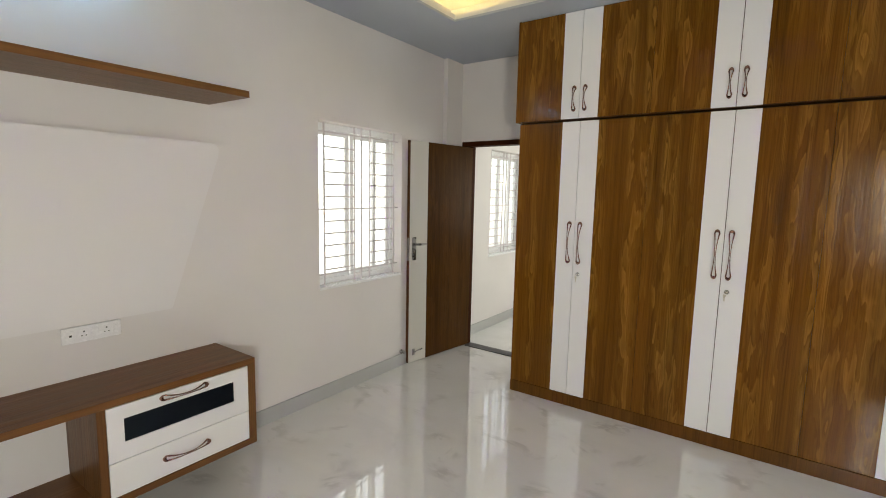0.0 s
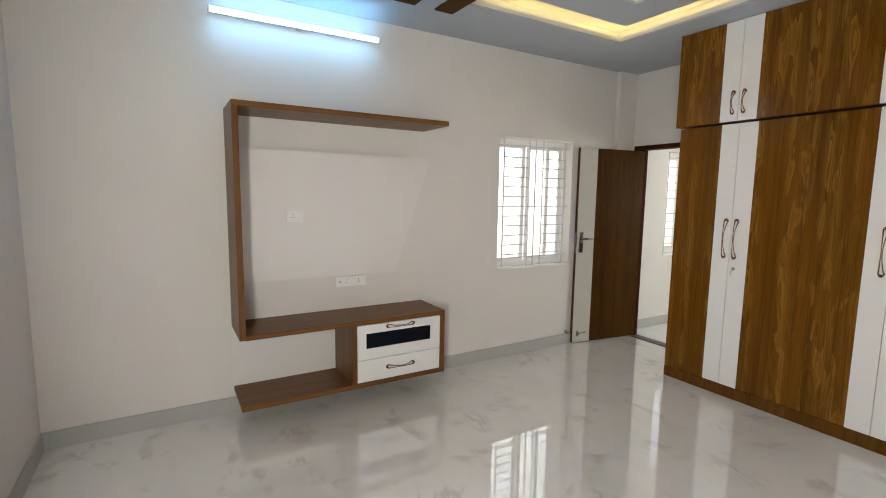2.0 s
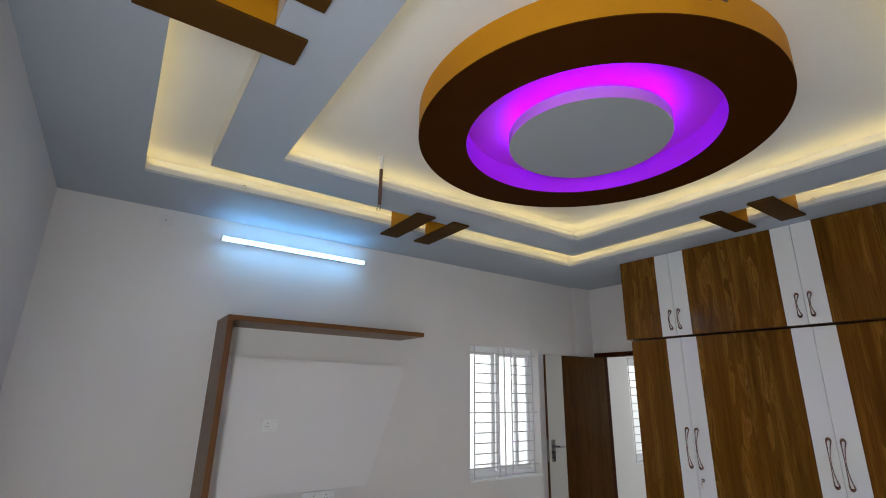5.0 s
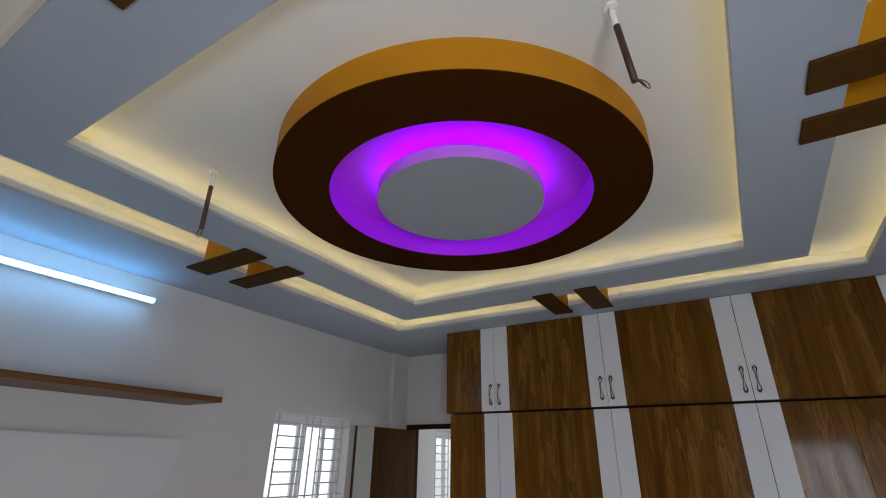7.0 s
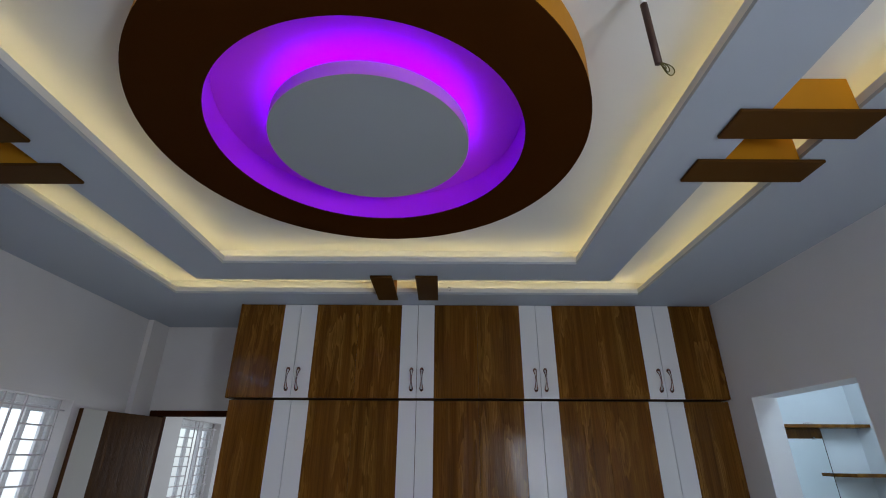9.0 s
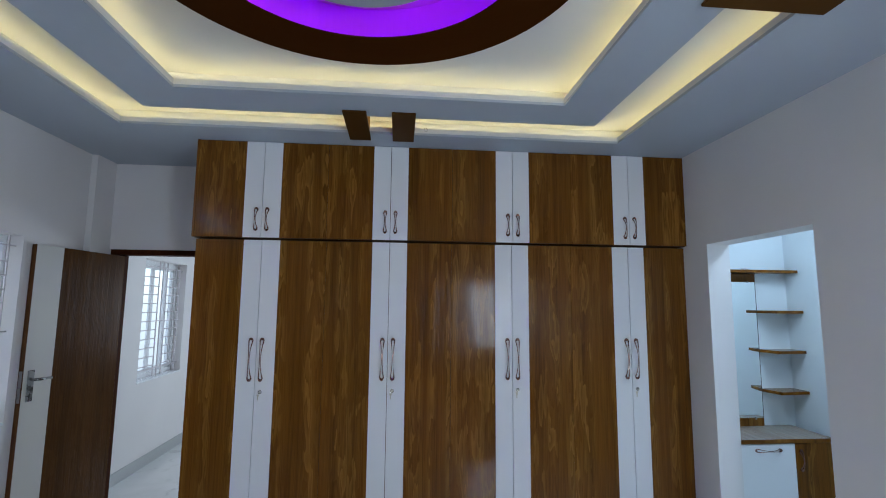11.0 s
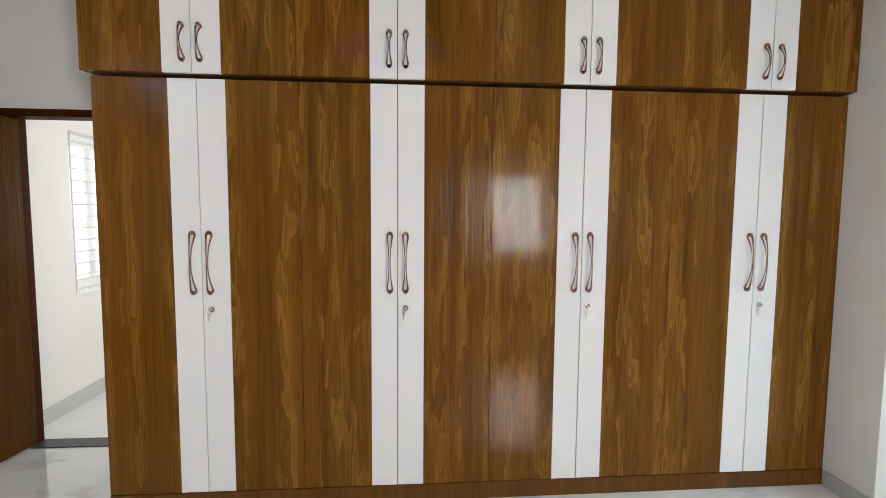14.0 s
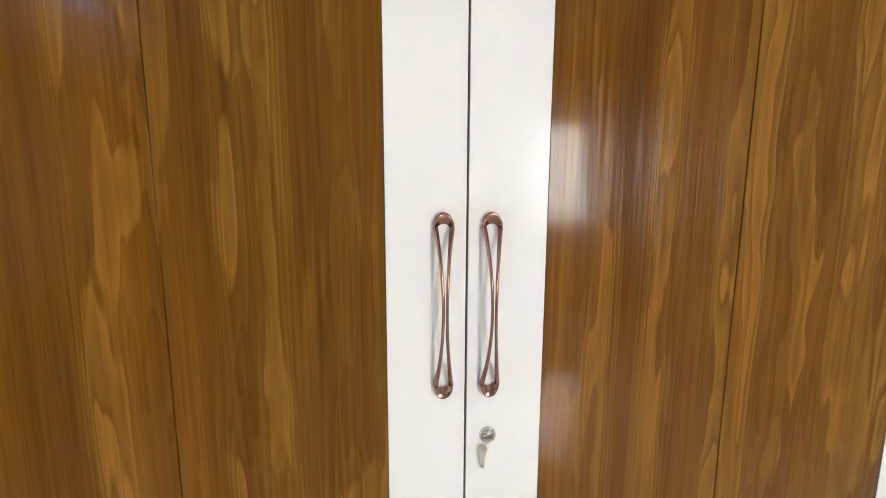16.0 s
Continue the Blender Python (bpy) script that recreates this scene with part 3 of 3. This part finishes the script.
# ---- television unit on the west wall ----
F = -0.646
tv = thing("tv_unit", "wall-hung brown laminate television unit with white drawers", "tv unit")
B = XW + 0.001
part("top_shelf", boxes((B, F, -3.383, -1.877, 2.066, 2.100), bevel=0.0015), M_TVH, tv)
part("side_panel", boxes((B, F, -3.383, -3.346, 0.625, 2.0655), bevel=0.0015), M_TV, tv)
part("bench_top", boxes((B, F, -3.3455, -1.890, 0.622, 0.656), bevel=0.0015), M_TVH, tv)
part("divider", boxes((B, F, -2.648, -2.613, 0.1905, 0.6215), bevel=0.0015), M_TV, tv)
part("end_panel", boxes((B, F, -1.932, -1.890, 0.1905, 0.6215), bevel=0.0015), M_TV, tv)
part("bottom_shelf", boxes((B, F, -3.383, -1.890, 0.157, 0.190), bevel=0.0015), M_TVH, tv)
part("back_board", boxes((B, XW + 0.012, -3.388, -2.649, 0.1905, 0.6215)), M_PANEL, tv, "white back board under the bench")
for z0, z1, hz, glass in ((0.361, 0.617, 0.591, True), (0.195, 0.357, 0.283, False)):
    bm = bmesh.new()
    if glass:
        for s in ((-2.610, -2.543, z0, z1), (-2.016, -1.934, z0, z1), (-2.543, -2.016, z0, 0.441), (-2.543, -2.016, 0.553, z1)):
            box(bm, F - 0.022, F - 0.003, *s)
        bmesh.ops.remove_doubles(bm, verts=bm.verts[:], dist=0.0002)
    else:
        box(bm, F - 0.022, F - 0.003, -2.610, -1.934, z0, z1, 0.001)
    drawer = part("drawer", bm, M_WHITE, tv, "cream white drawer front")
    hd = part("handle", H_DRAWER, M_COPPER, drawer, "rose copper looped handle")
    hd.matrix_basis = Matrix(((0, -1, 0, F - 0.003), (0, 0, 1, -2.274), (-1, 0, 0, hz), (0, 0, 0, 1)))
    if glass:
        part("glass", boxes((F - 0.016, F - 0.009, -2.543, -2.016, 0.441, 0.553)), M_BLACK, drawer, "black glass insert")
part("drawer_box", boxes((B, F - 0.023, -2.612, -1.933, 0.192, 0.62)), M_GAP, tv)
edge = [(-1.905, 1.846), (-1.872, 1.838), (-1.857, 1.815), (-1.862, 1.775), (-2.150, 0.940), (-2.158, 0.931), (-2.172, 0.929)]
part("batten", boxes((B, XW + 0.030, -3.30, -2.45, 1.02, 1.76)), M_PANEL, tv, "batten behind the panel")
part("tv_panel", prism([(-3.3455, 0.929), (-3.3455, 1.852)] + edge, XW + 0.030, XW + 0.055), M_PANEL, tv, "white slanted backing panel for a television")

# ---- switch plates ----
def plate(name, y0, y1, z0, z1, x, label, sockets, mat=M_PLATE):
    p = thing(name, label, "electric socket", "", "", pose(x, y0, z0))
    w, h = y1 - y0, z1 - z0
    part("cover", boxes((0.0005, 0.012, 0, w, 0, h), bevel=0.003), mat, p)
    for a, b, kind in sockets:
        m = part("module", boxes((0.012, 0.0125, w * a, w * b, h * 0.2, h * 0.8), bevel=0.001), M_PLATE, p)
        c = w * (a + b) / 2
        if kind == "socket":
            for dy, dz, r in ((0, 0.012, 0.0035), (-0.009, -0.008, 0.0026), (0.009, -0.008, 0.0026)):
                part("hole", boxes((0.0125, 0.0132, c + dy - r, c + dy + r, h / 2 + dz - r, h / 2 + dz + r), bevel=0.0003), M_GAP, m)
        elif kind == "port":
            part("hole", boxes((0.0125, 0.0132, c - 0.005, c + 0.005, h / 2 - 0.006, h / 2 + 0.004)), M_GAP, m)
        else:
            part("rocker", boxes((0.0125, 0.0155, c - w * (b - a) * 0.4, c + w * (b - a) * 0.4, h * 0.27, h * 0.73), bevel=0.001), M_PLATE, m)
    return p


plate("switch_socket", -3.005, -2.885, 1.342, 1.431, XW + 0.055, "white socket and switch plate on the television panel", [(0.2, 0.55, "socket"), (0.58, 0.82, "switch")])
plate("socket_strip", -2.640, -2.390, 0.832, 0.912, XW, "white socket strip on the wall under the television panel", [(0.06, 0.22, "port"), (0.27, 0.45, "socket"), (0.48, 0.62, "switch"), (0.64, 0.84, "socket"), (0.86, 0.95, "switch")])
cap = plate("wall_cap", -3.86, -3.78, 2.735, 2.805, XW, "blank wall-coloured plate near the ceiling", [], M_WALL)
part("hole", boxes((0.012, 0.0128, 0.034, 0.046, 0.029, 0.041), bevel=0.0003), M_SKIRT, cap, "small grey cable hole")
# ---- tube light ----
tl = thing("tube_light", "glowing cool white tube light high on the wall", "tube light")
part("batten", boxes((XW + 0.058, XW + 0.083, -3.46, -2.312, 2.676, 2.701), bevel=0.003), M_PLATE, tl, "white batten")
bm = tube([(XW + 0.100, -3.450, 2.688), (XW + 0.100, -2.322, 2.688)], 0.0165, 14)
part("tube", bm, M_TUBE, tl, "glowing diffuser", True)
for y in (-3.459, -2.322):
    part("end_cap", boxes((XW + 0.078, XW + 0.118, y - 0.001, y + 0.010, 2.670, 2.706), bevel=0.003), M_PLATE, tl)

for y in (-3.26, -2.886, -2.50):
    part("bracket", boxes((XW + 0.0005, XW + 0.0575, y - 0.012, y + 0.012, 2.681, 2.696), (XW + 0.0005, XW + 0.006, y - 0.016, y + 0.016, 2.696, 2.738), bevel=0.002), M_PLATE, tl, "white wall bracket")

# ---- ceiling medallion ----
CX, CY = 1.318, -2.158
med = thing("ceiling_medallion", "round chocolate brown ceiling ring lit violet inside", "ceiling decoration")
part("underside", lathe([(0.617, ZC), (0.859, ZC), (0.859, ZC + 0.006), (0.617, ZC + 0.006)], CX, CY), M_BROWN, med, "chocolate brown painted ring")
part("rim", lathe([(0.845, ZC + 0.006), (0.859, ZC + 0.006), (0.859, ZR), (0.845, ZR)], CX, CY), M_OCHRE, med, "ochre painted outer rim")
part("inner_wall", lathe([(0.617, ZC + 0.006), (0.630, ZC + 0.006), (0.630, ZR), (0.617, ZR)], CX, CY), M_LILAC, med, "inner wall of the ring, violet light in its colour")
part("centre_disc", lathe([(0.0, ZC), (0.394, ZC), (0.394, ZC + 0.044), (0.0, ZC + 0.044)], CX, CY), M_DISC, med, "centre disc with the underside's shade in its grey")
part("disc_edge", lathe([(0.3945, ZC + 0.001), (0.397, ZC + 0.001), (0.397, ZC + 0.058), (0.3945, ZC + 0.058)], CX, CY, 96), M_PALE, med, "edge of the disc, violet light in its pale colour")
# lining added under the ceiling to carry the violet light as colour
part("recess_back", lathe([(0.302, ZR - 0.006), (0.616, ZR - 0.006), (0.616, ZR - 0.001), (0.302, ZR - 0.001)], CX, CY, 64), M_LILAC, med, "added lining of the recess, violet light in its colour")
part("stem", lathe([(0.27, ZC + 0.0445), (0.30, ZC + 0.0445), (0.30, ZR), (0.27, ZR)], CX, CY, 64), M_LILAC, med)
part("ring_light", lathe([(0.382, ZC + 0.047), (0.393, ZC + 0.047), (0.393, ZC + 0.054), (0.382, ZC + 0.054)], CX, CY, 96), M_RING, med, "violet light strip")

# ---- brown slats across the outer cove ----
def slats(name, pairs, along, s0, s1):
    """Two boards under the slot (s0 to s1 across it), each with a painted block above."""
    for u0, u1, v0, v1 in pairs:
        th = thing(name, "chocolate brown board across the lit ceiling slot", "ceiling slat", "ceiling slats")
        spec = (v0, v1, u0, u1) if along == "y" else (u0, u1, v0, v1)
        part("board", boxes((*spec, ZC - 0.015, ZC - 0.0005), bevel=0.004), M_SLAT, th)
        spec = (s0, s1, u0 + 0.004, u1 - 0.004) if along == "y" else (u0 + 0.004, u1 - 0.004, s0, s1)
        part("block", boxes((*spec, ZC, ZR - 0.001)), M_OCHRE, th, "ochre painted block in the slot")


slats("ceiling_slat", [(-2.40, -2.24, 2.668, 3.200), (-2.092, -1.932, 2.668, 3.200)], "y", 2.785, 3.095)
slats("ceiling_slat", [(-2.358, -2.198, -0.595, -0.015), (-2.043, -1.893, -0.595, -0.015)], "y", -0.417, -0.113)
slats("ceiling_slat", [(1.112, 1.264, -0.720, -0.208), (1.422, 1.576, -0.720, -0.208)], "x", -0.625, -0.319)
slats("ceiling_slat", [(1.060, 1.220, -4.110, -3.572), (1.382, 1.542, -4.110, -3.572)], "x", -3.999, -3.690)
for name, spec in (("slot_paint", (2.786, 3.094, -2.238, -2.094)), ("slot_paint", (-0.416, -0.114, -2.196, -2.045)), ("slot_paint", (1.266, 1.420, -0.624, -0.320)), ("slot_paint", (1.222, 1.380, -3.998, -3.691))):
    solid(name, boxes((*spec, ZR - 0.006, ZR - 0.0005)), M_OCHRE_SHADE, "ochre strip inside the ceiling slot, darkened for the shade there", "trim", "", "structure")

# ---- fan rods with loose wires ----
for (x0, y0), (x1, y1, z1) in (((0.322, -2.822), (0.351, -2.832, 2.680)), ((2.188, -2.770), (2.212, -2.735, 2.722))):
    rod = thing("fan_rod", "rusty hanging rod with loose wires from the ceiling", "fan rod", "fan rods")
    top, low_end = Vector((x0, y0, ZR)), Vector((x1, y1, z1))
    part("canopy", lathe([(0.0, ZR - 0.008), (0.022, ZR - 0.008), (0.022, ZR - 0.0005), (0.0, ZR - 0.0005)], x0, y0, 20), M_PLATE, rod)
    part("upper_rod", tube([top, top.lerp(low_end, 0.28)], 0.0095, 10), M_PLATE, rod, "white painted rod end", True)
    part("rod", tube([top.lerp(low_end, 0.27), low_end], [0.0105, 0.0105], 10), M_RUST, rod, "", True)
    lean = 1 if x0 > 1 else -0.35
    for k in range(3):
        reach = 0.018 + 0.010 * k
        loop = [low_end + Vector((lean * reach * math.sin(q * 0.5) + 0.004 * math.sin(q + k), (0.006 + 0.003 * k) * math.sin(q), -(0.022 + 0.011 * k) * math.sin(q * 0.5) + 0.006)) for q in [2 * math.pi * i / 12 for i in range(13)]]
        part("wire", tube(loop, 0.0017, 6), M_COPPERWIRE, rod, "", True)

# ---- dressing corner ----
YB, XD = 0.62, 5.19
van = thing("dressing_cabinet", "low dressing cabinet with white and brown doors against the wall", "cabinet")
part("carcass", boxes((3.96, 5.105, 0.204, YB - 0.001, 0.0, 0.535)), M_EDGE, van)
part("plinth", boxes((3.96, 5.112, 0.196, 0.2035, 0.0, 0.094), bevel=0.001), M_WOOD, van, "brown plinth board")
d1 = part("door", boxes((4.20, 4.778, 0.182, 0.2035, 0.100, 0.532), bevel=0.001), M_WHITE, van, "white drawer front")
hd = part("handle", H_DRAWER, M_COPPER, d1, "rose copper looped handle")
hd.matrix_basis = pose(4.54, 0.181, 0.484, 0, 90, 0)
d2 = part("door", boxes((4.782, 5.112, 0.182, 0.2035, 0.100, 0.532), bevel=0.001), M_WOOD, van, "walnut laminate door")
hd = part("handle", H_LOFT, M_COPPER, d2, "rose copper looped handle")
hd.location = (4.824, 0.181, 0.40)
top = thing("dressing_worktop", "taupe laminate worktop with brown edge on the dressing cabinet", "worktop")
part("slab", boxes((3.96, 5.1305, 0.181, YB - 0.001, 0.5365, 0.570)), M_COUNTER, top, "taupe laminate slab")
part("edge_band", boxes((3.96, 5.135, 0.176, 0.1805, 0.5365, 0.570), (5.131, 5.135, 0.181, YB - 0.001, 0.5365, 0.570), bevel=0.0008), M_WOOD, top, "brown edge band")
mir = thing("dressing_mirror", "tall frameless wall mirror between brown wooden battens", "mirror")
part("glass", boxes((4.15, 4.855, YB - 0.020, YB - 0.006, 0.642, 1.888), bevel=0.001), M_MIRROR, mir, "silvered mirror glass")
part("edge", boxes((4.8555, 4.8595, YB - 0.021, YB - 0.001, 0.642, 1.888)), M_GAP, mir, "dark ground edge of the glass")
part("batten", boxes((4.15, 4.86, YB - 0.020, YB - 0.001, 0.569, 0.640), bevel=0.001), M_WOOD, mir, "brown lower batten")
part("batten", boxes((4.15, 4.86, YB - 0.020, YB - 0.001, 1.890, 1.968), bevel=0.001), M_WOOD, mir, "brown upper batten")
for x in (4.78,):
    for z in (0.638, 1.892):
        part("clip", boxes((x - 0.008, x + 0.008, YB - 0.028, YB - 0.019, z - 0.010, z + 0.010), bevel=0.002), M_CHROME, mir)
solid("top_shelf", boxes((4.15, XD - 0.001, 0.47, YB - 0.001, 1.970, 1.996), bevel=0.001), M_WOOD, "brown shelf board above the mirror", "shelf")


def corner_shelf(z):
    bm = bmesh.new()
    outline = [(4.862, YB - 0.001), (4.862, 0.585), (4.900, 0.410), (XD - 0.001, 0.442), (XD - 0.001, YB - 0.001)]
    a, b = [bm.verts.new((x, y, z - 0.026)) for x, y in outline], [bm.verts.new((x, y, z)) for x, y in outline]
    bm.faces.new(a)
    bm.faces.new(b)
    for i in range(5):
        j = (i + 1) % 5
        bm.faces.new((a[i], a[j], b[j], b[i]))
    return solid("corner_shelf", bm, M_WOOD, "brown corner shelf with a cut front beside the mirror", "shelf", "corner shelves")


for z in (1.622, 1.261, 0.902):
    corner_shelf(z)
bm = tube([(4.66, 0.50, 2.004), (4.70, 0.505, 2.012), (4.73, 0.50, 2.003), (4.69, 0.49, 2.002)], 0.006, 7)
solid("wire_scrap", bm, M_GRILLE, "small pale scrap of cable lying on the top shelf", "cable")

# ---- small wire loops left on the cove lips ----
for x, y, turn in ((-0.420, -3.444, 90), (1.660, -0.316, 0)):
    wire = [(0.012 * math.cos(q), 0.0, 0.014 * math.sin(q)) for q in [math.pi * 2 * k / 16 for k in range(16)]]
    ob = tagged(new("wire_loop", mesh("wire_loop", tube(wire, 0.0018, 6, True), M_COPPERWIRE, True)), "small dark wire loop hooked on the ceiling cove lip", "wire", "wire loops")
    ob.matrix_world = pose(x, y, ZC + LIP - 0.006, 0, 0, turn)
